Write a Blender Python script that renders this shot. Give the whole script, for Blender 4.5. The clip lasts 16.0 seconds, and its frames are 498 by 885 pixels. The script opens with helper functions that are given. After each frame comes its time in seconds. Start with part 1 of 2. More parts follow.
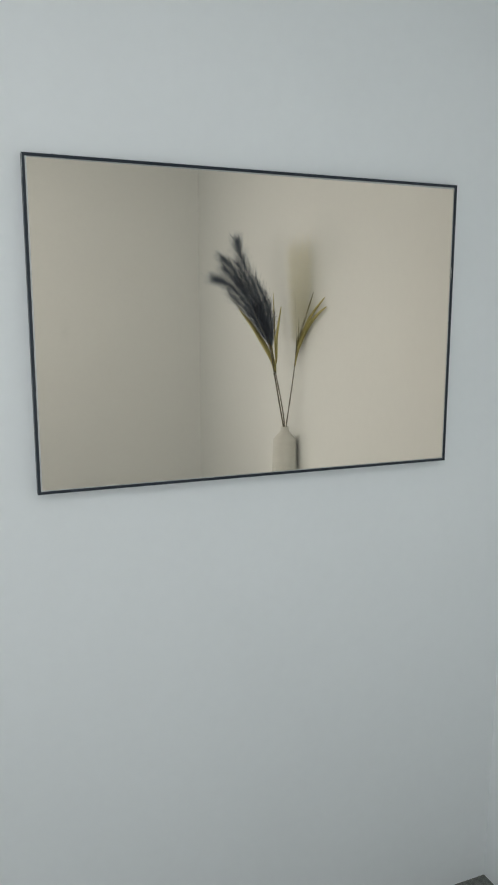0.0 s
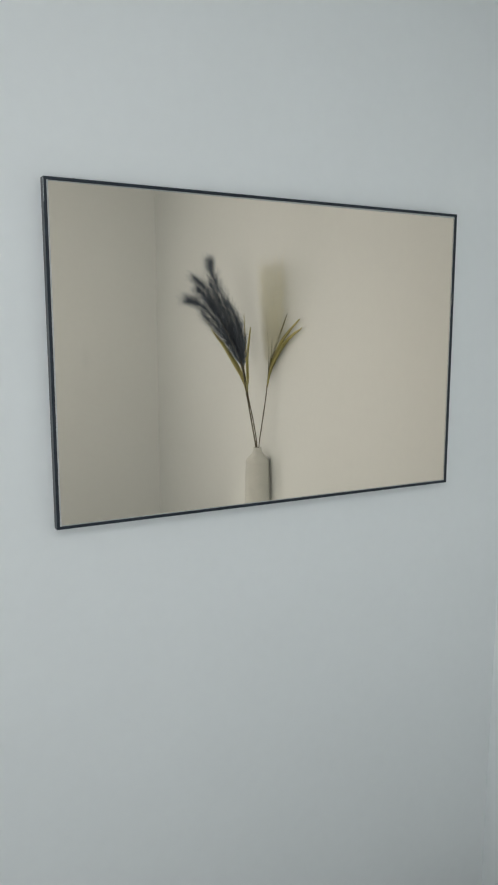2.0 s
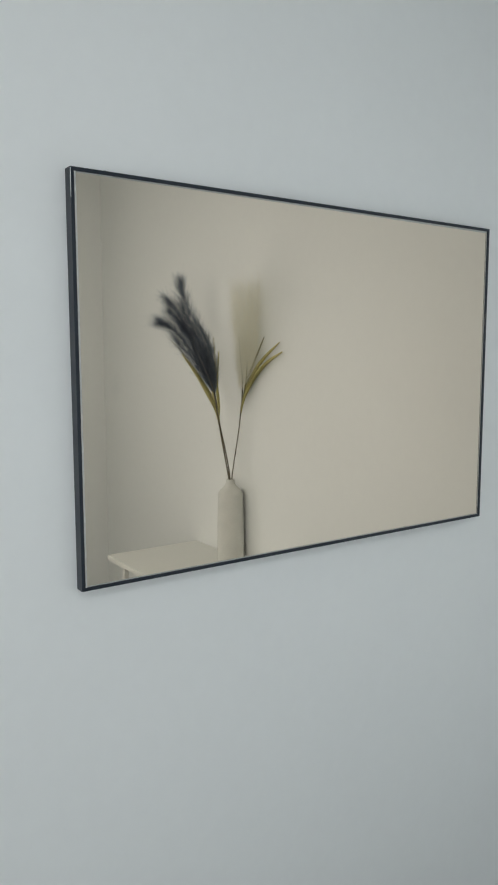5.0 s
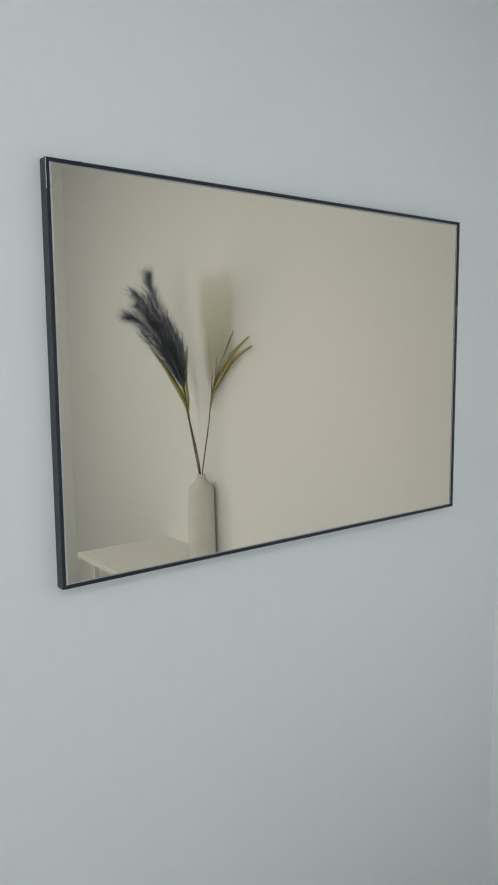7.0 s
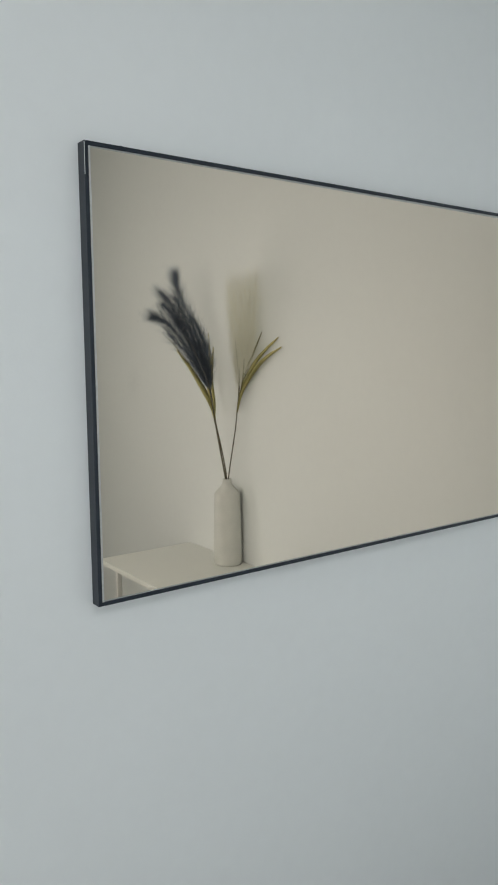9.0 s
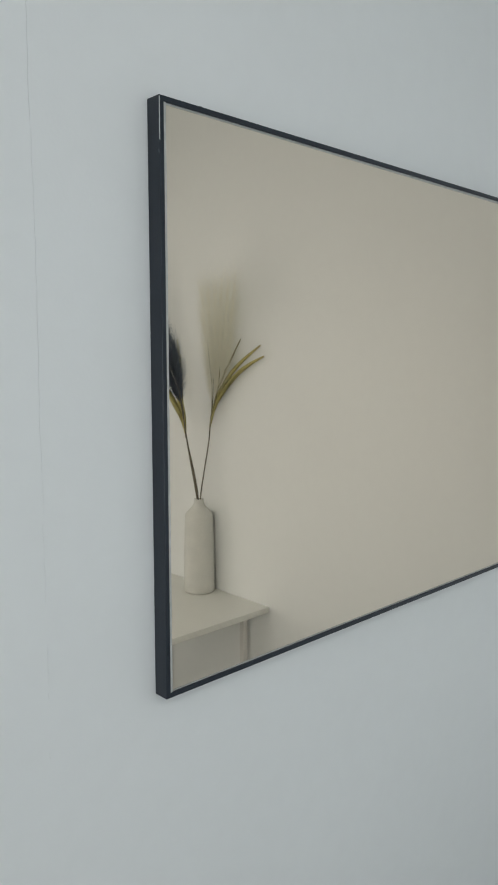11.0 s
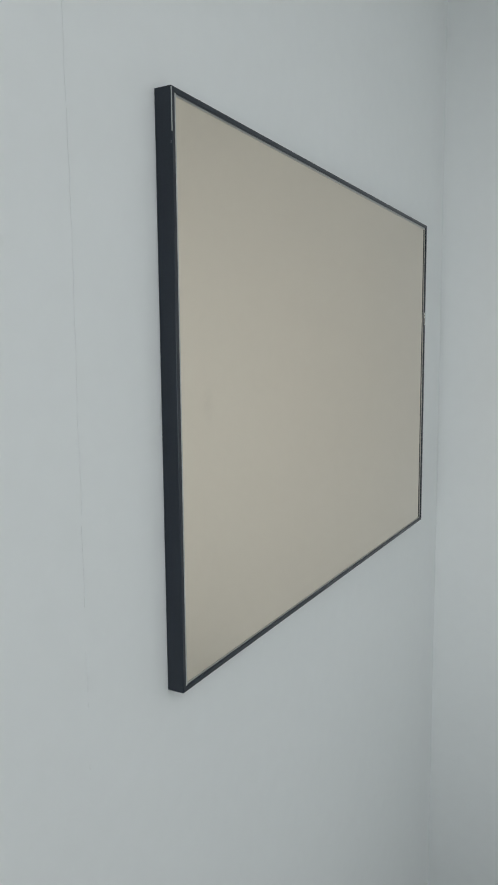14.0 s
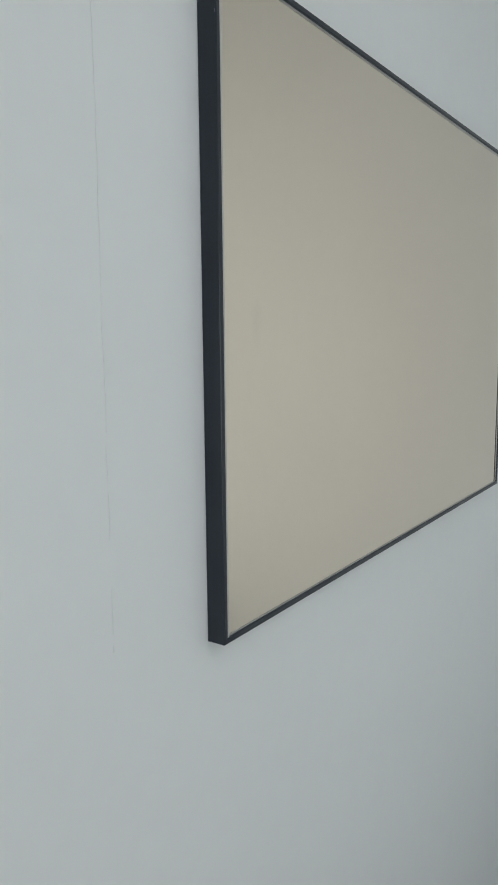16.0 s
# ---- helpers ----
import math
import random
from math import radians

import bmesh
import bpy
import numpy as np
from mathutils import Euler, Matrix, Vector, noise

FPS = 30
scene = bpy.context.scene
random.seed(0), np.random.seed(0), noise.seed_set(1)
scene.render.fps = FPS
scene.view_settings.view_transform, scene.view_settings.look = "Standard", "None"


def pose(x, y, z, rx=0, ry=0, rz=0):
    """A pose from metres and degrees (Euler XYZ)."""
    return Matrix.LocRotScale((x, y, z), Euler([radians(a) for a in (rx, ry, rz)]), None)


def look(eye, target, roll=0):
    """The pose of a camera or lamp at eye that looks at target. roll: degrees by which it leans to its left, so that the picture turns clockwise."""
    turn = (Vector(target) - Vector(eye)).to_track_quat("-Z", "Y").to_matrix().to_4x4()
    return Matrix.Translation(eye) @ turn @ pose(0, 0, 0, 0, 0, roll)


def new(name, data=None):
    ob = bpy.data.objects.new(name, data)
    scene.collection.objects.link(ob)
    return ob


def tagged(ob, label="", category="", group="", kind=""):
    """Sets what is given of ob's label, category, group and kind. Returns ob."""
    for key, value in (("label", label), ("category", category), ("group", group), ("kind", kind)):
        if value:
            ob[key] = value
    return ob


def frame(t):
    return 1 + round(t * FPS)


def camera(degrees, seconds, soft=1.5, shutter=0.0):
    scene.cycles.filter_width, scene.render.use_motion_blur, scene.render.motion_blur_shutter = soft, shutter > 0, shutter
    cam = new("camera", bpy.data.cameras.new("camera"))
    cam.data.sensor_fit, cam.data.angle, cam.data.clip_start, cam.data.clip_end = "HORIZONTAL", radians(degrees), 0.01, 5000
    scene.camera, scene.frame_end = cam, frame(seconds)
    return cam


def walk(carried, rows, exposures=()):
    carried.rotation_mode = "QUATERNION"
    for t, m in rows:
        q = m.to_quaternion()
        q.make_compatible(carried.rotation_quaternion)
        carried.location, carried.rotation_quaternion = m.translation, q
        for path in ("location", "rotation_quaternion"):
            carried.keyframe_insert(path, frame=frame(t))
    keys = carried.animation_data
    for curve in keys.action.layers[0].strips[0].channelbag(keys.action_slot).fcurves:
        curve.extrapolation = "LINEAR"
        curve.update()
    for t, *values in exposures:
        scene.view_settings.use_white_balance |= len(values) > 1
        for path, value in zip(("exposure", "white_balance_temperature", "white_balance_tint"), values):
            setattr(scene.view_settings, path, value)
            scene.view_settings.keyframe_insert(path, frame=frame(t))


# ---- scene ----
# camera and its walk
cam = camera(37.7, 16.0, soft=1.9)

PATH = [
    (0, (-0.125, -1.36, 1.474), (0.604, 0.471, 1.135), -0.0),
    (0.5, (-0.145, -1.316, 1.484), (0.638, 0.494, 1.15), -0.1),
    (1, (-0.193, -1.291, 1.493), (0.636, 0.499, 1.164), -0.2),
    (1.5, (-0.241, -1.275, 1.493), (0.634, 0.497, 1.182), -0.1),
    (2, (-0.28, -1.268, 1.498), (0.634, 0.486, 1.197), -0.0),
    (2.5, (-0.323, -1.25, 1.493), (0.625, 0.487, 1.206), 0.2),
    (3, (-0.344, -1.207, 1.485), (0.613, 0.529, 1.222), 0.4),
    (3.5, (-0.294, -1.105, 1.486), (0.666, 0.634, 1.255), 0.4),
    (4, (-0.275, -1.027, 1.487), (0.739, 0.682, 1.263), 0.4),
    (4.5, (-0.335, -1.009, 1.491), (0.735, 0.665, 1.264), 0.1),
    (5, (-0.389, -0.99, 1.49), (0.74, 0.645, 1.26), -0.1),
    (7.5, (-0.409, -0.966, 1.488), (0.802, 0.606, 1.241), -0.5),
    (8, (-0.414, -0.957, 1.49), (0.792, 0.619, 1.238), -0.4),
    (8.5, (-0.435, -0.945, 1.491), (0.768, 0.632, 1.237), -0.4),
    (9, (-0.401, -0.88, 1.484), (0.78, 0.717, 1.247), -0.4),
    (9.2, (-0.37, -0.837, 1.493), (0.814, 0.759, 1.263), -0.1),
    (11.3, (-0.447, -0.563, 1.503), (0.972, 0.827, 1.267), -0.0),
    (11.5, (-0.451, -0.551, 1.496), (1.001, 0.803, 1.255), 0.0),
    (12, (-0.502, -0.499, 1.508), (1.037, 0.755, 1.267), -0.4),
    (12.5, (-0.551, -0.46, 1.504), (1.064, 0.698, 1.278), -1.0),
    (13, (-0.575, -0.437, 1.507), (1.1, 0.632, 1.278), -1.0),
    (13.5, (-0.591, -0.416, 1.506), (1.127, 0.58, 1.268), -0.6),
    (14, (-0.601, -0.408, 1.499), (1.141, 0.546, 1.26), -0.5),
    (14.5, (-0.613, -0.41, 1.496), (1.145, 0.515, 1.259), -0.4),
    (15, (-0.613, -0.413, 1.495), (1.147, 0.504, 1.25), -0.4),
    (15.5, (-0.597, -0.398, 1.49), (1.121, 0.592, 1.231), -0.5),
    (15.8, (-0.559, -0.387, 1.461), (1.118, 0.669, 1.193), -0.4),
    (16, (-0.522, -0.381, 1.432), (1.118, 0.729, 1.151), -0.5),
]
walk(cam, [(t, look(eye, target, roll)) for t, eye, target, roll in PATH], [(0, -0.02), (3, -0.01), (5, -0.06), (9, -0.08), (11.3, -0.15), (12.2, -0.19), (13.2, -0.17), (16, -0.17)])

# ---- world and lights ----
WALL_Y = 0.020          # face of the wall that carries the mirror
GLASS_Y = 0.003         # face of the mirror glass
RIGHT_X = 1.105         # face of the side wall
BACK_Y = -2.445         # face of the wall opposite the mirror
LEFT_X = -2.70
CEIL_Z = 2.50
FLOOR_Z = -0.004
WIN = (-0.92, -0.22, 0.66, 1.76)   # unseen glazed opening added opposite the mirror: x0, x1, z0, z1
WEST = (-0.77, -0.03, 0.75, 1.75)  # unseen glazed opening added in the west wall: y0, y1, z0, z1
NORTH = (-1.15, -0.45, 0.85, 1.75)  # unseen glazed opening added beside the mirror, past the crack: x0, x1, z0, z1

world = bpy.data.worlds.new("World")
scene.world = world
world.use_nodes = True
wn = world.node_tree.nodes
sky = wn.new("ShaderNodeTexSky")
sky.sky_type = "NISHITA"
sky.sun_disc = False
sky.sun_elevation = radians(35)
sky.sun_rotation = radians(120)
world.node_tree.links.new(sky.outputs["Color"], wn["Background"].inputs["Color"])
wn["Background"].inputs["Strength"].default_value = 0.08

# area lamps added in the unseen glazed openings to light the room


def added_daylight(name, width, height, at, towards, energy, spread=180):
    lamp = bpy.data.lights.new(name, "AREA")
    lamp.shape, lamp.size, lamp.size_y = "RECTANGLE", width, height
    lamp.energy = energy
    lamp.spread = radians(spread)
    lamp.color = (0.955, 0.970, 0.989)
    new(name, lamp).matrix_world = look(at, towards)


SX, SZ = (WIN[0] + WIN[1]) / 2, (WIN[2] + WIN[3]) / 2
WY, WZ = (WEST[0] + WEST[1]) / 2, (WEST[2] + WEST[3]) / 2
NX, NZ = (NORTH[0] + NORTH[1]) / 2, (NORTH[2] + NORTH[3]) / 2
added_daylight("south_added_daylight", WIN[1] - WIN[0] - 0.1, WIN[3] - WIN[2] - 0.1, (SX, BACK_Y - 0.06, SZ), (SX, 0, SZ), 10.9)
added_daylight("west_added_daylight", WEST[1] - WEST[0] - 0.1, WEST[3] - WEST[2] - 0.1, (LEFT_X - 0.06, WY, WZ), (0, WY, WZ), 1.4, 40)
added_daylight("north_added_daylight", NORTH[1] - NORTH[0] - 0.1, NORTH[3] - NORTH[2] - 0.1, (NX, WALL_Y + 0.06, NZ), (NX, -2, NZ), 15.6)

# unseen ceiling lamp, added to give light from above
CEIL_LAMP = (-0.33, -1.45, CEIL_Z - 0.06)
panel = bpy.data.lights.new("added_ceiling_light", "AREA")
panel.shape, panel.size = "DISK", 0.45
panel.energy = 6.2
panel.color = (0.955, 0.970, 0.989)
new("added_ceiling_light", panel).matrix_world = look(CEIL_LAMP, (CEIL_LAMP[0], CEIL_LAMP[1], 0))

# ---- materials ----


def material(name, color, rough=0.5, metal=0.0, grain=(0, 0.0), stain=(0, 0.0), bump=(0, 0.0), per_object=0.0):
    """A painted or natural surface: base colour varied at two scales, and a fine relief. grain, stain: scale and amount; bump: scale and height."""
    m = bpy.data.materials.new(name)
    m.use_nodes = True
    nt = m.node_tree
    b = nt.nodes["Principled BSDF"]
    b.inputs["Roughness"].default_value = rough
    b.inputs["Metallic"].default_value = metal
    co = nt.nodes.new("ShaderNodeTexCoord")
    col = nt.nodes.new("ShaderNodeRGB")
    col.outputs[0].default_value = (*color, 1)
    last = col.outputs[0]
    for scale, amount in (stain, grain):
        if not amount:
            continue
        n = nt.nodes.new("ShaderNodeTexNoise")
        n.inputs["Scale"].default_value = scale
        n.inputs["Detail"].default_value = 5
        nt.links.new(co.outputs["Object"], n.inputs["Vector"])
        r = nt.nodes.new("ShaderNodeMapRange")
        r.inputs["From Min"].default_value, r.inputs["From Max"].default_value = 0.25, 0.75
        r.inputs["To Min"].default_value, r.inputs["To Max"].default_value = 1 - amount, 1 + amount
        nt.links.new(n.outputs["Fac"], r.inputs["Value"])
        v = nt.nodes.new("ShaderNodeVectorMath")
        v.operation = "SCALE"
        nt.links.new(last, v.inputs[0])
        nt.links.new(r.outputs["Result"], v.inputs["Scale"])
        last = v.outputs["Vector"]
    if per_object:
        info = nt.nodes.new("ShaderNodeNewGeometry")
        r = nt.nodes.new("ShaderNodeMapRange")
        r.inputs["To Min"].default_value, r.inputs["To Max"].default_value = 1 - per_object, 1 + per_object
        nt.links.new(info.outputs["Random Per Island"], r.inputs["Value"])
        v = nt.nodes.new("ShaderNodeVectorMath")
        v.operation = "SCALE"
        nt.links.new(last, v.inputs[0])
        nt.links.new(r.outputs["Result"], v.inputs["Scale"])
        last = v.outputs["Vector"]
    nt.links.new(last, b.inputs["Base Color"])
    if bump[1]:
        n = nt.nodes.new("ShaderNodeTexNoise")
        n.inputs["Scale"].default_value = bump[0]
        n.inputs["Detail"].default_value = 3
        nt.links.new(co.outputs["Object"], n.inputs["Vector"])
        k = nt.nodes.new("ShaderNodeBump")
        k.inputs["Strength"].default_value = 0.6
        k.inputs["Distance"].default_value = bump[1]
        nt.links.new(n.outputs["Fac"], k.inputs["Height"])
        nt.links.new(k.outputs["Normal"], b.inputs["Normal"])
    return m


def mirror_material():
    """Bronze-tinted silvered glass with one faint smear."""
    m = bpy.data.materials.new("bronze_mirror")
    m.use_nodes = True
    nt = m.node_tree
    b = nt.nodes["Principled BSDF"]
    b.inputs["Metallic"].default_value = 1.0
    b.inputs["Roughness"].default_value = 0.012
    co = nt.nodes.new("ShaderNodeTexCoord")
    mp = nt.nodes.new("ShaderNodeMapping")
    mp.vector_type = "TEXTURE"
    mp.inputs["Location"].default_value = (0.060, 0, 1.4485)
    mp.inputs["Scale"].default_value = (0.012, 0.1, 0.026)
    nt.links.new(co.outputs["Object"], mp.inputs["Vector"])
    g = nt.nodes.new("ShaderNodeTexGradient")
    g.gradient_type = "SPHERICAL"
    nt.links.new(mp.outputs["Vector"], g.inputs["Vector"])
    n = nt.nodes.new("ShaderNodeTexNoise")
    n.inputs["Scale"].default_value = 180
    nt.links.new(co.outputs["Object"], n.inputs["Vector"])
    f = nt.nodes.new("ShaderNodeMath")
    f.operation = "MULTIPLY"
    nt.links.new(g.outputs["Fac"], f.inputs[0])
    nt.links.new(n.outputs["Fac"], f.inputs[1])
    x = nt.nodes.new("ShaderNodeMix")
    x.data_type = "RGBA"
    x.inputs["A"].default_value = (*MIRROR_TINT, 1)
    x.inputs["B"].default_value = (*[c * 0.91 for c in MIRROR_TINT], 1)
    nt.links.new(f.outputs[0], x.inputs["Factor"])
    nt.links.new(x.outputs["Result"], b.inputs["Base Color"])
    return m


MIRROR_TINT = (0.768, 0.685, 0.574)
M_WALL = material("wall_paint", (0.8085, 0.839, 0.838), 0.65, grain=(40, 0.008), stain=(1.3, 0.02), bump=(260, 0.00012))
M_CEIL = material("ceiling_paint", (0.84, 0.85, 0.84), 0.8, grain=(60, 0.01), stain=(1.1, 0.02))
M_FLOOR = material("grey_carpet", (0.17, 0.178, 0.162), 0.95, grain=(420, 0.5), stain=(60, 0.3), bump=(700, 0.004))
M_CRACK = material("crack_line", (0.768, 0.795, 0.79), 0.9, grain=(300, 0.15))
M_FRAME = material("black_anodised", (0.017, 0.0235, 0.0335), 0.34, 0.0, grain=(500, 0.12), stain=(8, 0.08), bump=(900, 0.0001))
M_FRAME.node_tree.nodes["Principled BSDF"].inputs["Specular IOR Level"].default_value = 0.34
# serves the scraped left edge and the right rail's shaped glint
M_BARE = material("bare_aluminium", (0.62, 0.63, 0.62), 0.25, 1.0, grain=(400, 0.15))
M_NICK = material("scuffed_paint", (0.09, 0.10, 0.12), 0.5, grain=(400, 0.3))
M_SEAL = material("grey_glass_edge", (0.52, 0.53, 0.51), 0.35, 0.3, grain=(120, 0.1))
M_BACK = material("backing_board", (0.10, 0.10, 0.10), 0.9, grain=(80, 0.1))
M_MIRROR = mirror_material()
M_TABLE = material("white_laminate", (0.77, 0.785, 0.75), 0.42, grain=(120, 0.01), stain=(6, 0.015), bump=(300, 0.0002))
M_LEG = material("white_lacquer", (0.72, 0.72, 0.69), 0.4, grain=(90, 0.02), stain=(8, 0.02))
M_VASE = material("matt_white_ceramic", (0.635, 0.645, 0.61), 0.7, grain=(260, 0.03), stain=(18, 0.06), bump=(180, 0.0008))
M_VASE_IN = material("unglazed_inside", (0.35, 0.33, 0.30), 0.9, grain=(200, 0.05))
M_STALK = material("brown_stalk", (0.125, 0.108, 0.070), 0.7, grain=(300, 0.25), stain=(40, 0.2))
M_LEAF = material("olive_leaf", (0.61, 0.56, 0.23), 0.6, grain=(350, 0.15), stain=(30, 0.2), per_object=0.12)
M_LEAFDRY = material("dry_leaf", (0.24, 0.215, 0.095), 0.7, grain=(350, 0.2), stain=(30, 0.2))
M_LEAFGREY = material("grey_leaf", (0.13, 0.14, 0.145), 0.6, grain=(350, 0.2), stain=(30, 0.2))
M_NAVY = material("navy_plume_fibre", (0.135, 0.165, 0.215), 0.7, stain=(25, 0.2), per_object=0.25)
M_CREAM = material("cream_plume_fibre", (0.86, 0.85, 0.75), 0.8, stain=(25, 0.04), per_object=0.05)


def let_light_through(m, share):
    """Thin leaf or fibre: part of the light passes to its other side."""
    nt = m.node_tree
    b = nt.nodes["Principled BSDF"]
    t = nt.nodes.new("ShaderNodeBsdfTranslucent")
    nt.links.new(b.inputs["Base Color"].links[0].from_socket, t.inputs["Color"])
    x = nt.nodes.new("ShaderNodeMixShader")
    x.inputs["Fac"].default_value = share
    nt.links.new(b.outputs["BSDF"], x.inputs[1])
    nt.links.new(t.outputs["BSDF"], x.inputs[2])
    nt.links.new(x.outputs["Shader"], nt.nodes["Material Output"].inputs["Surface"])


let_light_through(M_LEAF, 0.3)
let_light_through(M_CREAM, 0.6)
let_light_through(M_NAVY, 0.4)
M_PVC = material("white_window_frame", (0.80, 0.80, 0.79), 0.35, grain=(60, 0.01), stain=(4, 0.02))
M_PANE = bpy.data.materials.new("window_glass")
M_PANE.use_nodes = True
M_PANE.node_tree.nodes["Principled BSDF"].inputs["Transmission Weight"].default_value = 1.0
M_PANE.node_tree.nodes["Principled BSDF"].inputs["Roughness"].default_value = 0.0
M_PANE.node_tree.nodes["Principled BSDF"].inputs["IOR"].default_value = 1.05

# ---- mesh helpers ----


def part(name, bm, mat, parent=None, label="", smooth=False):
    me = bpy.data.meshes.new(name)
    bmesh.ops.recalc_face_normals(bm, faces=bm.faces)
    bm.to_mesh(me)
    bm.free()
    me.materials.append(mat)
    if smooth:
        for p in me.polygons:
            p.use_smooth = True
    ob = new(name, me)
    if parent is not None:
        ob.parent = parent
    if label:
        tagged(ob, label)
    return ob


def empty(name, at=(0, 0, 0)):
    ob = new(name)
    ob.location = at
    return ob


def box_into(bm, lo, hi, bevel=0.0, segments=2):
    r = bmesh.ops.create_cube(bm, size=1)
    c = [(a + b) / 2 for a, b in zip(lo, hi)]
    d = [b - a for a, b in zip(lo, hi)]
    for v in r["verts"]:
        v.co = Vector([c[k] + v.co[k] * d[k] for k in range(3)])
    if bevel:
        edges = list({e for v in r["verts"] for e in v.link_edges})
        bmesh.ops.bevel(bm, geom=edges, offset=bevel, segments=segments, affect="EDGES", profile=0.5)
    return bm


def box(lo, hi, bevel=0.0, segments=2):
    return box_into(bmesh.new(), lo, hi, bevel, segments)


def spline(points, n):
    """n + 1 points on a smooth line through the given ones."""
    p = [Vector(q) for q in points]
    p = [2 * p[0] - p[1]] + p + [2 * p[-1] - p[-2]]
    out = []
    spans = len(p) - 3
    for k in range(n + 1):
        u = k / n * spans
        j = min(int(u), spans - 1)
        u -= j
        a, b, c, d = p[j:j + 4]
        out.append(0.5 * (2 * b + (c - a) * u + (2 * a - 5 * b + 4 * c - d) * u * u + (3 * b - a - 3 * c + d) * u ** 3))
    return out


def tube(points, radius, sides=7, taper=0.6):
    bm = bmesh.new()
    rings = []
    for k, q in enumerate(points):
        t = (points[min(k + 1, len(points) - 1)] - points[max(k - 1, 0)]).normalized()
        a = t.orthogonal().normalized()
        b = t.cross(a)
        r = radius * (1 - (1 - taper) * k / (len(points) - 1)) * random.uniform(0.92, 1.08)
        rings.append([bm.verts.new(q + r * (math.cos(h) * a + math.sin(h) * b)) for h in [2 * math.pi * i / sides for i in range(sides)]])
    for r0, r1 in zip(rings, rings[1:]):
        for i in range(sides):
            bm.faces.new((r0[i], r0[(i + 1) % sides], r1[(i + 1) % sides], r1[i]))
    bm.faces.new(rings[0][::-1])
    bm.faces.new(rings[-1])
    return bm


def blade(points, width, facing, thick=0.0006):
    """A long grass leaf: a folded strip, widest in its lower third and drawn out to a point, with some thickness."""
    bm = bmesh.new()
    rows = []
    n = len(points) - 1
    for k, q in enumerate(points):
        s = k / n
        t = (points[min(k + 1, n)] - points[max(k - 1, 0)]).normalized()
        side = t.cross(Vector(facing)).normalized()
        up = t.cross(side)
        w = width * (0.35 + 0.65 * min(1, s / 0.3)) * (1 - max(0, (s - 0.5) / 0.5) ** 1.8 * 0.7) / 2
        fold = w * 0.45
        rows.append([bm.verts.new(q - side * w + up * fold), bm.verts.new(q - up * thick), bm.verts.new(q + side * w + up * fold), bm.verts.new(q + up * thick)])
    for a, b in zip(rows, rows[1:]):
        for i in range(4):
            bm.faces.new((a[i], a[(i + 1) % 4], b[(i + 1) % 4], b[i]))
    bm.faces.new(rows[0][::-1])
    bm.faces.new(rows[-1])
    return bm


def plume(lobes, seed, width, x_limit=9.0, tuft=2):
    """A feathery plume: combed tufts of thin fibres that spring from each lobe's rib, lean along it and bend outwards. A lobe: its rib, fibre length, number, lean, first fibre's place on the rib."""
    rng = random.Random(seed)
    verts, faces = [], []

    def fibre(line, side, widths):
        k = len(verts)
        for p, w in zip(line, widths):
            verts.extend((tuple(p - side * w), tuple(p + side * w)))
        verts.append(tuple(line[-1]))
        n = len(widths)
        faces.extend((k + 2 * i, k + 2 * i + 1, k + 2 * i + 3, k + 2 * i + 2) for i in range(n - 1))
        faces.append((k + 2 * n - 2, k + 2 * n - 1, k + 2 * n))

    for points, length, count, lean, first in lobes:
        rib = spline(points, 60)
        loose = 0.004 if tuft > 1 else 0.03
        for turn in range(3 if tuft > 1 else 0):
            a = Vector((math.cos(turn * 2.1), math.sin(turn * 2.1), 0.3)) * 0.0008
            fibre([rib[k] for k in range(6, 61, 6)], a, [1 - 0.75 * k / 9 for k in range(9)])
        for _ in range(count // tuft):
            s = first + ((0.95 if tuft > 1 else 0.93) - first) * rng.random() ** (1.5 if tuft > 1 else 1.0)
            tip = max(0, s - 0.72) / 0.28
            f = s * 60
            j = min(int(f), 59)
            q = rib[j].lerp(rib[j + 1], f - j)
            t = (rib[j + 1] - rib[j]).normalized()
            a = t.orthogonal().normalized()
            h = rng.uniform(0, 2 * math.pi)
            reach = length * min(1, 0.45 + (s - first) / 0.3) * (1 - 0.25 * tip) * rng.uniform(0.75, 1.15)
            bend = rng.uniform(-0.10, 0.12)
            tilt = lean * rng.uniform(0.75, 1.25) * (1 - 0.72 * tip ** 1.5)
            for _ in range(tuft):
                g = h + rng.gauss(0, 0.3)
                radial = math.cos(g) * a + math.sin(g) * t.cross(a)
                ell = reach * rng.uniform(0.5, 1.12)
                d0 = (t + radial * tilt * rng.uniform(0.9, 1.1)).normalized()
                d1 = (d0 + radial * bend + Vector((0, 0, 0.05))).normalized()
                p0 = q + t * rng.uniform(-loose, loose) + a.cross(t) * rng.gauss(0, loose * 0.9)
                p1 = p0 + d0 * ell * 0.4
                p2 = p1 + (d0 + d1) * 0.175 * ell
                line = [p0, p1, p2, p2 + d1 * ell * 0.25]
                for p in line:
                    p.x = min(p.x, x_limit - 0.001 * rng.random())
                side = d0.cross(Vector((rng.uniform(-1, 1), rng.uniform(-1, 1), rng.uniform(-1, 1)))).normalized() * width / 2
                fibre(line, side, (1.0, 0.85, 0.55))
    me = bpy.data.meshes.new("plume")
    me.from_pydata(verts, [], faces)
    return me


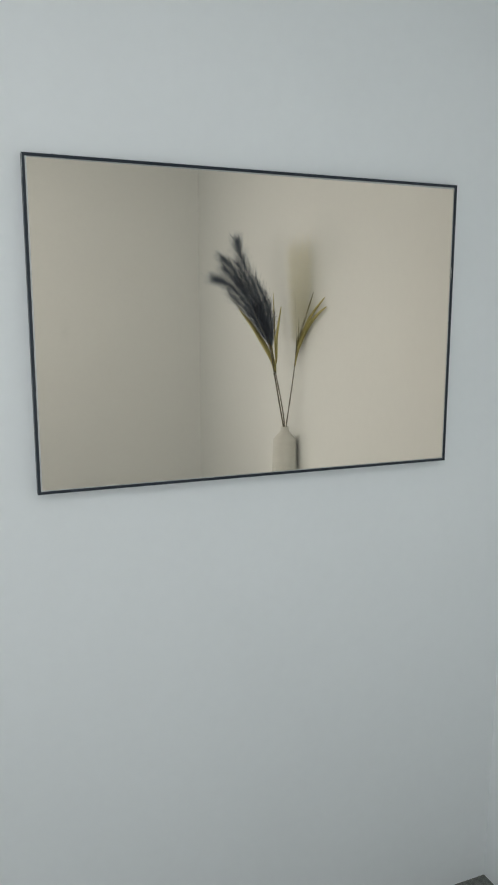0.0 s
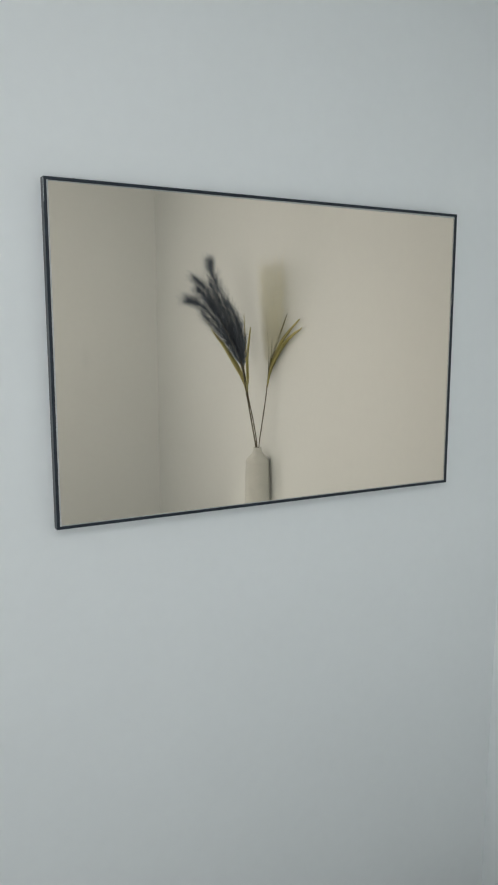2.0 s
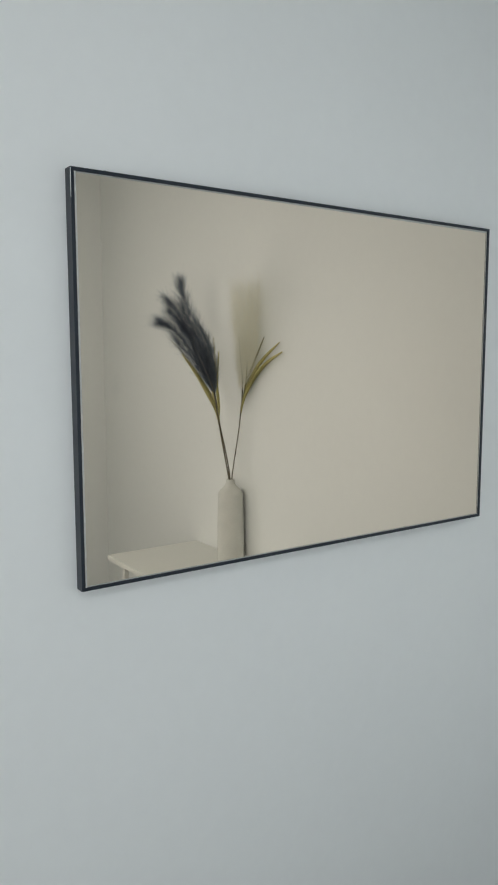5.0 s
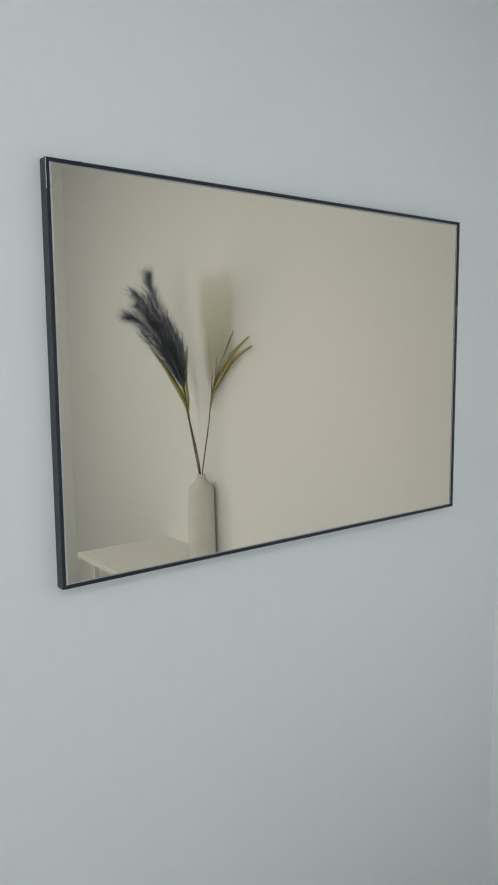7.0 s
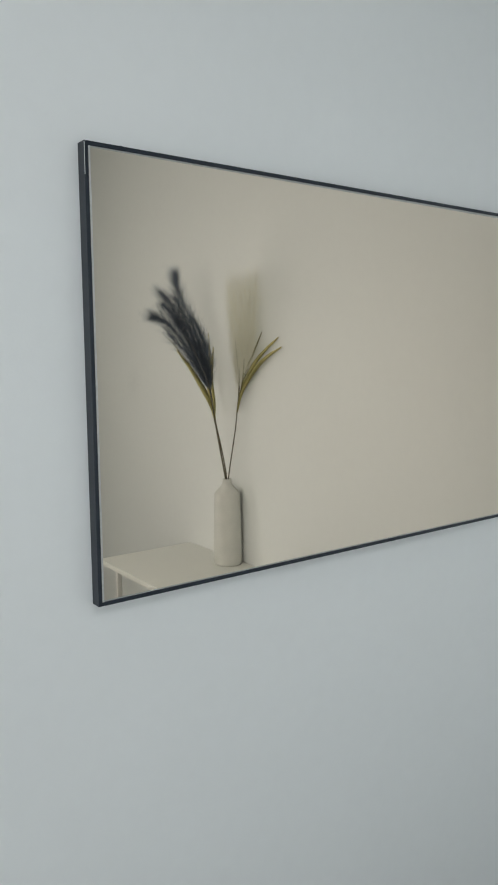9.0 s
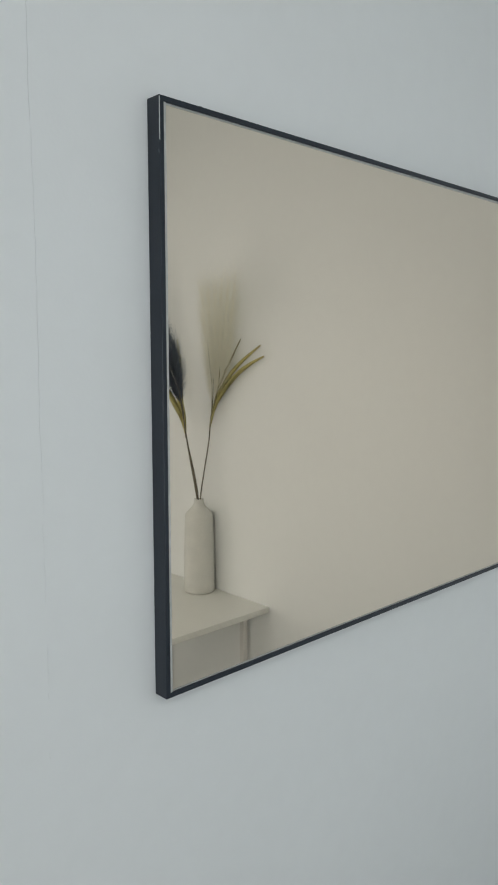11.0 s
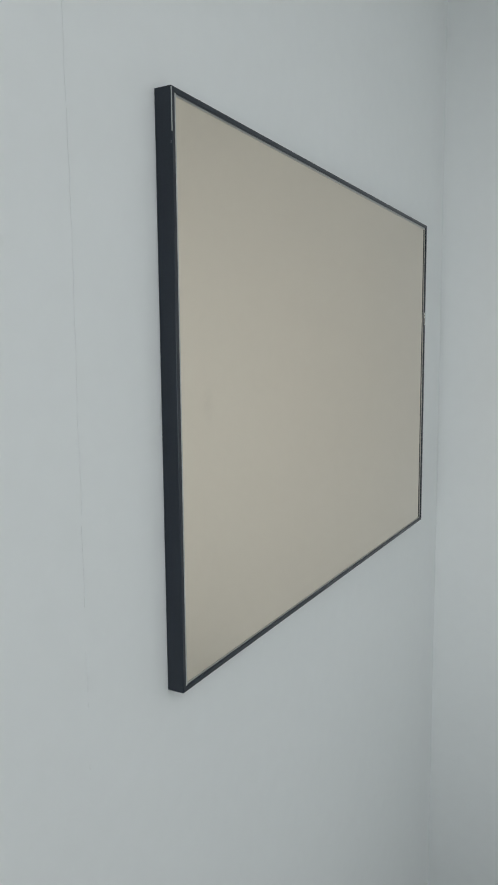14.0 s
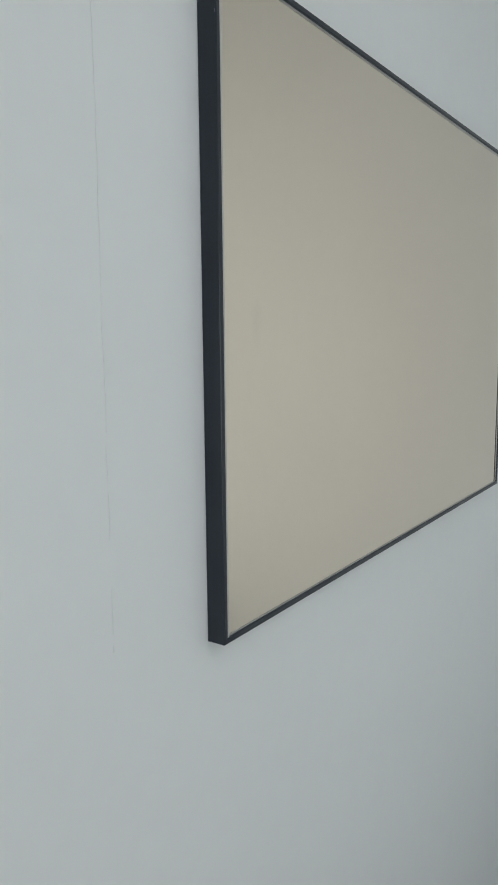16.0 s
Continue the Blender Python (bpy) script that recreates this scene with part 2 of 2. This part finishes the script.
def lathe(profile, sides=64):
    bm = bmesh.new()
    rings = [[bm.verts.new((r * math.cos(a), r * math.sin(a), z)) for a in [2 * math.pi * i / sides for i in range(sides)]] for r, z in profile]
    for r0, r1 in zip(rings, rings[1:]):
        for i in range(sides):
            bm.faces.new((r0[i], r0[(i + 1) % sides], r1[(i + 1) % sides], r1[i]))
    bm.faces.new(rings[0][::-1])
    bm.faces.new(rings[-1])
    return bm


# ---- the room ----
T = 0.18
floor = tagged(part("floor", box((LEFT_X - T, BACK_Y - T, -0.15), (RIGHT_X + T, WALL_Y + T, FLOOR_Z)), M_FLOOR), "dark grey speckled carpet floor", "floor", kind="structure")
ceiling = tagged(part("ceiling", box((LEFT_X - T, BACK_Y - T, CEIL_Z), (RIGHT_X + T, WALL_Y + T, CEIL_Z + 0.15)), M_CEIL), "plain white painted ceiling", "ceiling", kind="structure")
wall_east = tagged(part("wall_east", box((RIGHT_X, BACK_Y - T, FLOOR_Z), (RIGHT_X + T, WALL_Y, CEIL_Z)), M_WALL), "plain white painted side wall", "wall", kind="structure")


def wall_with_opening(name, label, span, opening, put):
    """A wall along u with one opening; put(u, v, z) gives the place, v from 0 (room side) to 1 (outside)."""
    bm = bmesh.new()
    us = (span[0], opening[0], opening[1], span[1])
    zs = (FLOOR_Z, opening[2], opening[3], CEIL_Z)
    grid = {(i, j, v): bm.verts.new(put(us[i], v, zs[j])) for i in range(4) for j in range(4) for v in (0, 1)}
    solid = [(i, j) for i in range(3) for j in range(3) if (i, j) != (1, 1)]
    for i, j in solid:
        for v in (0, 1):
            bm.faces.new([grid[k] for k in ((i, j, v), (i + 1, j, v), (i + 1, j + 1, v), (i, j + 1, v))])
        for (a, b), other in ((((i, j), (i + 1, j)), (i, j - 1)), (((i + 1, j), (i + 1, j + 1)), (i + 1, j)), (((i + 1, j + 1), (i, j + 1)), (i, j + 1)), (((i, j + 1), (i, j)), (i - 1, j))):
            if other not in solid:
                bm.faces.new((grid[(*a, 0)], grid[(*b, 0)], grid[(*b, 1)], grid[(*a, 1)]))
    return tagged(part(name, bm, M_WALL), label, "wall", kind="structure")


wall_north = wall_with_opening("wall_north", "smooth white painted wall with a hairline crack", (LEFT_X - T, RIGHT_X + T), NORTH, lambda u, v, z: (u, WALL_Y + T * v, z))
wall_south = wall_with_opening("wall_south", "plain white painted wall with an added glazed opening", (LEFT_X - T, RIGHT_X), WIN, lambda u, v, z: (u, BACK_Y - T * v, z))
wall_west = wall_with_opening("wall_west", "plain white painted wall with an added glazed opening", (BACK_Y, WALL_Y), WEST, lambda u, v, z: (LEFT_X - T * v, u, z))


# housing for the added overhead lamp, never in view
lamp_thing = tagged(empty("added_ceiling_lamp", (CEIL_LAMP[0], CEIL_LAMP[1], CEIL_Z)), "added unseen flat round white ceiling lamp", "lamp")
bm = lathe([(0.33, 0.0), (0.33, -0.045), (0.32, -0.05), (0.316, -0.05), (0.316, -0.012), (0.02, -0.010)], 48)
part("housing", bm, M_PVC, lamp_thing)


def glazed(name, width, high, at, turn):
    """An added, unseen tall two-leaf window: frame, sill and panes; its own y points into the room."""
    w = tagged(empty(name, at), "added unseen window, tall and white framed with two clear panes", "window", kind="structure")
    w.rotation_euler = (0, 0, radians(turn))
    half = width / 2
    bm = bmesh.new()
    for lo, hi in (((-half, 0), (-half + 0.05, high)), ((half - 0.05, 0), (half, high)), ((-half + 0.05, 0), (half - 0.05, 0.05)), ((-half + 0.05, high - 0.05), (half - 0.05, high)), ((-0.03, 0.05), (0.03, high - 0.05))):
        box_into(bm, (lo[0], -0.03, lo[1]), (hi[0], 0.03, hi[1]), 0.003, 1)
    part("window_frame", bm, M_PVC, w)
    part("window_sill", box((-half, 0.031, -0.004), (half, 0.13, 0.02), 0.004), M_PVC, w)
    for x0, x1 in ((-half + 0.05, -0.03), (0.03, half - 0.05)):
        part("pane", box((x0, -0.004, 0.05), (x1, 0.004, high - 0.05)), M_PANE, w).visible_shadow = False


# windows added out of view, one around each area lamp
glazed("added_window_1", WIN[1] - WIN[0], WIN[3] - WIN[2], (SX, BACK_Y - 0.12, WIN[2]), 0)
glazed("added_window_2", WEST[1] - WEST[0], WEST[3] - WEST[2], (LEFT_X - 0.12, WY, WEST[2]), -90)
glazed("added_window_3", NORTH[1] - NORTH[0], NORTH[3] - NORTH[2], (NX, WALL_Y + 0.12, NORTH[2]), 180)

# hairline crack that runs down the wall beside the mirror
rng = random.Random(11)


def crack(z0, z1, x, width):
    bm = bmesh.new()
    n = max(3, int(abs(z1 - z0) / 0.012))
    rows = []
    dx = 0.0
    for k in range(n + 1):
        dx = 0.85 * dx + rng.uniform(-0.0006, 0.0006)
        w = width * rng.uniform(0.5, 1.2) * (1 if 0 < k < n else 0.2) / 2
        z = z0 + (z1 - z0) * k / n
        rows.append([bm.verts.new((x + dx - w, WALL_Y - 0.0002, z)), bm.verts.new((x + dx, WALL_Y - 0.0005, z)), bm.verts.new((x + dx + w, WALL_Y - 0.0002, z))])
    for a, b in zip(rows, rows[1:]):
        for i in range(2):
            bm.faces.new((a[i], a[i + 1], b[i + 1], b[i]))
    return bm


for z0, z1, w in ((1.278, 1.352, 0.0003), (1.362, 1.455, 0.00035), (1.458, 1.70, 0.0003), (1.705, 1.90, 0.00035), (1.20, 1.238, 0.0003), (1.185, 1.191, 0.0008), (1.126, 1.131, 0.0016)):
    part("hairline_crack", crack(z0, z1, -0.125, w), M_CRACK, wall_north, "fine grey crack in the paint")

# ---- the mirror ----
MX0, MX1, MZ0, MZ1 = -0.002, 0.9, 1.15, 1.752
FACE, LIP = 0.0054, GLASS_Y
mirror = tagged(empty("wall_mirror", (0, WALL_Y, MZ0)), "bronze-tinted wall mirror in a thin black metal frame", "mirror")
BACK = 0.0195
PROFILE = ((0.0, BACK), (0.0, 0.0007), (0.0002, 0.0002), (0.0007, 0.0), (FACE - 0.0006, 0.0), (FACE, 0.0005), (FACE, LIP + 0.004), (0.0015, LIP + 0.004), (0.0015, BACK))


def rail(corner_a, corner_b, in_a, in_b):
    """One mitred side of the frame; in_a, in_b: the way inwards from each corner, in x and z."""
    bm = bmesh.new()
    ends = []
    for (x, z), (ix, iz) in ((corner_a, in_a), (corner_b, in_b)):
        ends.append([bm.verts.new((x + ix * u, y - WALL_Y, z + iz * u - MZ0)) for u, y in PROFILE])
    n = len(PROFILE)
    for i in range(n):
        bm.faces.new((ends[0][i], ends[0][(i + 1) % n], ends[1][(i + 1) % n], ends[1][i]))
    bm.faces.new(ends[0][::-1])
    bm.faces.new(ends[1])
    return bm


TL, TR, BR, BL = (MX0, MZ1), (MX1, MZ1 + 0.0018), (MX1, MZ0), (MX0, MZ0)
rail_left = part("frame_rail", rail(BL, TL, (1, 1), (1, -1)), M_FRAME, mirror)
rail_top = part("frame_rail", rail(TL, TR, (1, -1), (-1, -1)), M_FRAME, mirror)
rail_right = part("frame_rail", rail(TR, BR, (-1, -1), (-1, 1)), M_FRAME, mirror)
rail_bottom = part("frame_rail", rail(BR, BL, (-1, 1), (1, 1)), M_FRAME, mirror)
glass = part("mirror_glass", box((MX0 + 0.004, GLASS_Y, MZ0 + 0.004), (MX1 - 0.004, GLASS_Y + 0.0035, MZ1 - 0.002)), M_MIRROR, mirror)
glass.matrix_parent_inverse = Matrix.Translation((0, -WALL_Y, -MZ0))
part("backing_board", box((0.004, GLASS_Y + 0.0045 - WALL_Y, 0.004), (MX1 - 0.004, GLASS_Y + 0.0075 - WALL_Y, MZ1 - MZ0 - 0.004)), M_BACK, mirror)
# ground edge of the glass, a thin grey line inside the frame
W0, W1, H0, H1 = MX0 + FACE - 0.0003, MX1 - FACE + 0.0003, FACE - 0.0003, MZ1 - MZ0 - FACE + 0.0003
S, Y0, Y1 = 0.0019, GLASS_Y - 0.0006 - WALL_Y, GLASS_Y - 0.0001 - WALL_Y
for lo, hi, y in (((W0, H0), (W0 + 0.0032, H1), 0.0009 - WALL_Y), ((W1 - S, H0), (W1, H1), Y0), ((W0 + 0.0032, H0), (W1 - S, H0 + S), Y0), ((W0 + 0.0032, H1 - S), (W1 - S, H1 + 0.0018), Y0)):
    part("glass_edge", box((lo[0], y, lo[1]), (hi[0], Y1, hi[1])), M_SEAL, mirror, "thin grey edge of the glass")

# worn places on the frame, and a glint shaped on the right rail
bm = bmesh.new()
rng = random.Random(2)
rows = []
for k in range(17):
    z = MZ1 - MZ0 - 0.0015 - 0.040 * k / 16
    w = 0.00026 * rng.uniform(0.6, 1.2) * (1 if k < 14 else 0.5)
    rows.append([bm.verts.new((MX0 - 0.00015, 0.0004 + w - WALL_Y, z)), bm.verts.new((MX0 - 0.00005, -0.00005 - WALL_Y, z)), bm.verts.new((MX0 + 0.0003 + w * 0.4, -0.00015 - WALL_Y, z))])
for a, b in zip(rows, rows[1:]):
    for i in range(2):
        bm.faces.new((a[i], a[i + 1], b[i + 1], b[i]))
part("scrape_glint_edge", bm, M_BARE, rail_left, "bright bare metal, scraped on the left rail, shaped glint on the right")
part("nick", box((MX0 - 0.0004, 0.0010 - WALL_Y, MZ1 - MZ0 - 0.053), (MX0 + 0.0001, 0.0018 - WALL_Y, MZ1 - MZ0 - 0.050), 0.0002, 1), M_NICK, rail_left)
# bright strip shaped as a glint on the right rail's inner edge
bm = bmesh.new()
rows = []
for k in range(13):
    z = 1.582 - MZ0 - 0.026 * k / 12
    w = 0.0005 * math.sin(math.pi * (k + 0.6) / 13.2) * rng.uniform(0.8, 1.15)
    xe = MX1 - FACE
    rows.append([bm.verts.new((xe - 0.0001, 0.0004 + w - WALL_Y, z)), bm.verts.new((xe - 0.0001, -0.00005 - WALL_Y, z)), bm.verts.new((xe + 0.0001 + w * 0.4, -0.00015 - WALL_Y, z))])
for a, b in zip(rows, rows[1:]):
    for i in range(2):
        bm.faces.new((a[i], a[i + 1], b[i + 1], b[i]))
part("scrape_glint_edge", bm, M_BARE, rail_right, "bright bare metal, scraped on the left rail, shaped glint on the right")
for x, w, h in ((0.048, 0.0035, 0.0009), (0.071, 0.003, 0.0004)):
    part("burr", box((x, 0.001 - WALL_Y, MZ1 - MZ0 - 0.0002), (x + w, 0.006 - WALL_Y, MZ1 - MZ0 + h), 0.0004, 1), M_FRAME, rail_top)
for y in (0.0095, 0.0185):
    part("burr", box((0.0006, y - 0.0011 - WALL_Y, -0.0008), (0.004, y - WALL_Y, 0.0002), 0.0003, 1), M_FRAME, rail_bottom)

# ---- the side table ----
TX0, TX1, TY0, TY1, TZ = 0.709, RIGHT_X - 0.001, -1.547, -0.939, 0.744
table = tagged(empty("side_table", ((TX0 + TX1) / 2, (TY0 + TY1) / 2, 0)), "small white table with thin square legs against the wall", "table")
ox, oy = (TX0 + TX1) / 2, (TY0 + TY1) / 2
part("tabletop", box((TX0 - ox, TY0 - oy, TZ - 0.018), (TX1 - ox, TY1 - oy, TZ), 0.0015), M_TABLE, table)
for x in (0.740, 1.070):
    for y in (-1.455, -1.018):
        part("leg", box((x - 0.009 - ox, y - 0.009 - oy, FLOOR_Z), (x + 0.009 - ox, y + 0.009 - oy, TZ - 0.018), 0.0015, 1), M_LEG, table)

# ---- the vase and its stems ----
VX, VY = 1.052, -1.211
vase = tagged(empty("vase", (VX, VY, TZ)), "tall matt white ceramic bottle vase on the table", "vase")
outer = [(0.044, 0.0), (0.0495, 0.002), (0.0508, 0.006), (0.0505, 0.03), (0.0495, 0.09), (0.0480, 0.16), (0.0465, 0.225), (0.0457, 0.250),
         (0.0448, 0.256), (0.0425, 0.260), (0.0360, 0.268), (0.0275, 0.2765), (0.0203, 0.285), (0.0168, 0.292), (0.0157, 0.299), (0.0156, 0.305), (0.0145, 0.307)]
inner = [(0.0131, 0.3065), (0.0129, 0.296), (0.0180, 0.285), (0.0300, 0.271), (0.0400, 0.255), (0.0430, 0.20), (0.0450, 0.02), (0.040, 0.012)]
part("body", lathe(outer + inner), M_VASE, vase, smooth=True)
part("inside", lathe([(0.0122, 0.295), (0.0123, 0.2955)], 24), M_VASE_IN, vase)


def stem(label, path, radius, node, leaves, lobes, fibre, mat, seed, x_limit=9.0, tuft=2):
    """One artificial grass stem. y is measured away from the mirror."""
    thing = tagged(empty("pampas_stem", (VX, VY, TZ + 0.012)), label, "artificial plant", "stems in the vase")
    inv = Matrix.Translation((-VX, -VY, -TZ - 0.012))

    def flip(ps):
        return [(x, 0.006 - y, z) for x, y, z in ps]
    made = [part("stalk", tube(spline(flip(path), 30), radius), M_STALK, thing, smooth=True)]
    if node:
        q = Vector(flip([node])[0])
        b = bmesh.new()
        bmesh.ops.create_icosphere(b, subdivisions=2, radius=0.0036, matrix=Matrix.Translation(q) @ Matrix.Diagonal((0.9, 0.9, 1.5, 1)))
        made.append(part("node", b, M_STALK, thing, smooth=True))
    for pts, width, facing, leaf_mat in leaves:
        made.append(part("leaf", blade(spline(flip(pts), 18), width, facing), leaf_mat, thing, smooth=True))
    me = plume([(flip(l[0]), *l[1:]) for l in lobes], seed, fibre, x_limit, tuft)
    me.materials.append(mat)
    ob = new("plume", me)
    ob.parent = thing
    made.append(ob)
    for o in made:
        o.matrix_parent_inverse = inv
    return thing


FACE_A, FACE_B = (-0.6, 0.8, 0.1), (-0.75, 0.66, 0.1)
FOOT = 0.757
stem("navy blue feathery pampas stem with olive leaves in a vase",
     [(1.075, 1.205, FOOT), (1.064, 1.211, 0.95), (1.047, 1.218, 1.05), (1.035, 1.222, 1.12), (1.012, 1.229, 1.255), (1.000, 1.231, 1.33), (0.985, 1.230, 1.40)], 0.0034, (1.010, 1.229, 1.257),
     [([(1.012, 1.234, 1.265), (1.000, 1.236, 1.312), (0.964, 1.238, 1.374), (0.921, 1.239, 1.44), (0.868, 1.240, 1.505)], 0.0128, FACE_A, M_LEAF),
      ([(1.013, 1.236, 1.270), (1.009, 1.240, 1.300), (0.984, 1.244, 1.359), (0.949, 1.246, 1.413), (0.915, 1.248, 1.466)], 0.0120, FACE_A, M_LEAF),
      ([(0.996, 1.220, 1.33), (0.962, 1.194, 1.392), (0.940, 1.188, 1.433), (0.909, 1.188, 1.493), (0.880, 1.190, 1.548)], 0.0036, FACE_A, M_LEAFGREY),
      ([(1.010, 1.236, 1.28), (0.965, 1.240, 1.38), (0.890, 1.242, 1.49), (0.815, 1.242, 1.560)], 0.0026, FACE_A, M_LEAFDRY),
      ([(1.013, 1.232, 1.265), (1.034, 1.265, 1.316), (1.058, 1.316, 1.393), (1.080, 1.345, 1.456), (1.098, 1.363, 1.516)], 0.0105, FACE_A, M_LEAF)],
     [([(0.999, 1.245, 1.375), (0.978, 1.243, 1.47), (0.945, 1.240, 1.56), (0.896, 1.236, 1.655), (0.868, 1.232, 1.712), (0.860, 1.229, 1.742)], 0.072, 1700, 0.66, 0.03),
      ([(0.999, 1.242, 1.375), (0.962, 1.236, 1.48), (0.905, 1.226, 1.59), (0.852, 1.212, 1.675)], 0.071, 1500, 0.68, 0.05),
      ([(0.997, 1.240, 1.38), (0.960, 1.234, 1.46), (0.883, 1.226, 1.587), (0.831, 1.210, 1.654), (0.783, 1.195, 1.688)], 0.068, 1300, 0.68, 0.05),
      ([(1.008, 1.252, 1.36), (1.010, 1.256, 1.45), (0.988, 1.254, 1.53), (0.940, 1.245, 1.615)], 0.061, 1180, 0.58, 0.02)],
     0.00065, M_NAVY, 21)
stem("navy blue drooping pampas stem with narrow leaves in a vase",
     [(1.026, 1.228, FOOT), (1.046, 1.222, 0.95), (1.053, 1.222, 1.05), (1.043, 1.234, 1.15), (1.027, 1.248, 1.25), (1.008, 1.242, 1.34), (0.985, 1.232, 1.41)], 0.0029, None,
     [([(1.027, 1.248, 1.26), (1.032, 1.268, 1.34), (1.034, 1.285, 1.45), (1.036, 1.300, 1.566)], 0.0060, FACE_A, M_LEAF),
      ([(1.024, 1.246, 1.26), (1.012, 1.256, 1.36), (1.002, 1.266, 1.45), (0.995, 1.270, 1.538)], 0.0040, FACE_A, M_LEAFDRY),
      ([(1.024, 1.246, 1.27), (1.012, 1.252, 1.33), (0.998, 1.256, 1.39), (0.984, 1.258, 1.44)], 0.0105, FACE_A, M_LEAF)],
     [([(1.000, 1.238, 1.37), (0.966, 1.238, 1.435), (0.871, 1.231, 1.553), (0.808, 1.222, 1.598), (0.766, 1.215, 1.612)], 0.074, 1660, 0.72, 0.04),
      ([(1.000, 1.236, 1.37), (0.965, 1.230, 1.45), (0.885, 1.222, 1.563), (0.838, 1.212, 1.620), (0.796, 1.203, 1.652)], 0.065, 1410, 0.70, 0.05),
      ([(1.000, 1.240, 1.37), (0.962, 1.238, 1.45), (0.896, 1.232, 1.555), (0.850, 1.222, 1.612)], 0.065, 1180, 0.71, 0.05),
      ([(1.002, 1.238, 1.36), (0.970, 1.238, 1.42), (0.895, 1.233, 1.502), (0.822, 1.224, 1.560)], 0.063, 1250, 0.77, 0.05)],
     0.00065, M_NAVY, 22)
stem("cream feathery pampas stem with arching olive leaves near the wall",
     [(1.040, 1.235, FOOT), (1.054, 1.222, 0.95), (1.058, 1.217, 1.05), (1.064, 1.209, 1.12), (1.072, 1.191, 1.23), (1.080, 1.190, 1.30), (1.080, 1.178, 1.37), (1.076, 1.170, 1.44)], 0.0026, None,
     [([(1.080, 1.192, 1.286), (1.083, 1.172, 1.352), (1.085, 1.129, 1.406), (1.085, 1.070, 1.455), (1.087, 1.016, 1.486), (1.089, 0.957, 1.510)], 0.0140, FACE_B, M_LEAF),
      ([(1.080, 1.190, 1.31), (1.084, 1.160, 1.384), (1.086, 1.100, 1.456), (1.088, 1.040, 1.502), (1.090, 0.973, 1.542)], 0.0125, FACE_B, M_LEAF),
      ([(1.079, 1.193, 1.28), (1.081, 1.176, 1.34), (1.083, 1.140, 1.395), (1.080, 1.090, 1.440), (1.078, 1.045, 1.470)], 0.0125, FACE_B, M_LEAF),
      ([(1.080, 1.184, 1.33), (1.084, 1.150, 1.42), (1.087, 1.110, 1.485), (1.088, 1.057, 1.562)], 0.0075, FACE_B, M_LEAFDRY),
      ([(1.079, 1.184, 1.32), (1.072, 1.152, 1.385), (1.067, 1.134, 1.43), (1.065, 1.127, 1.476)], 0.0048, FACE_B, M_LEAFDRY),
      ([(1.080, 1.186, 1.32), (1.084, 1.186, 1.40), (1.086, 1.198, 1.48), (1.087, 1.212, 1.563)], 0.0034, FACE_B, M_LEAFDRY)],
     [([(1.078, 1.186, 1.36), (1.076, 1.195 - 0.018 * k, 1.47), (1.071, 1.206 - 0.025 * k, 1.60), (1.064, 1.212 - 0.032 * k, 1.745)], 0.090, 1600, 0.40, 0.10) for k in range(6)],
     0.00017, M_CREAM, 23, RIGHT_X - 0.004, 1)
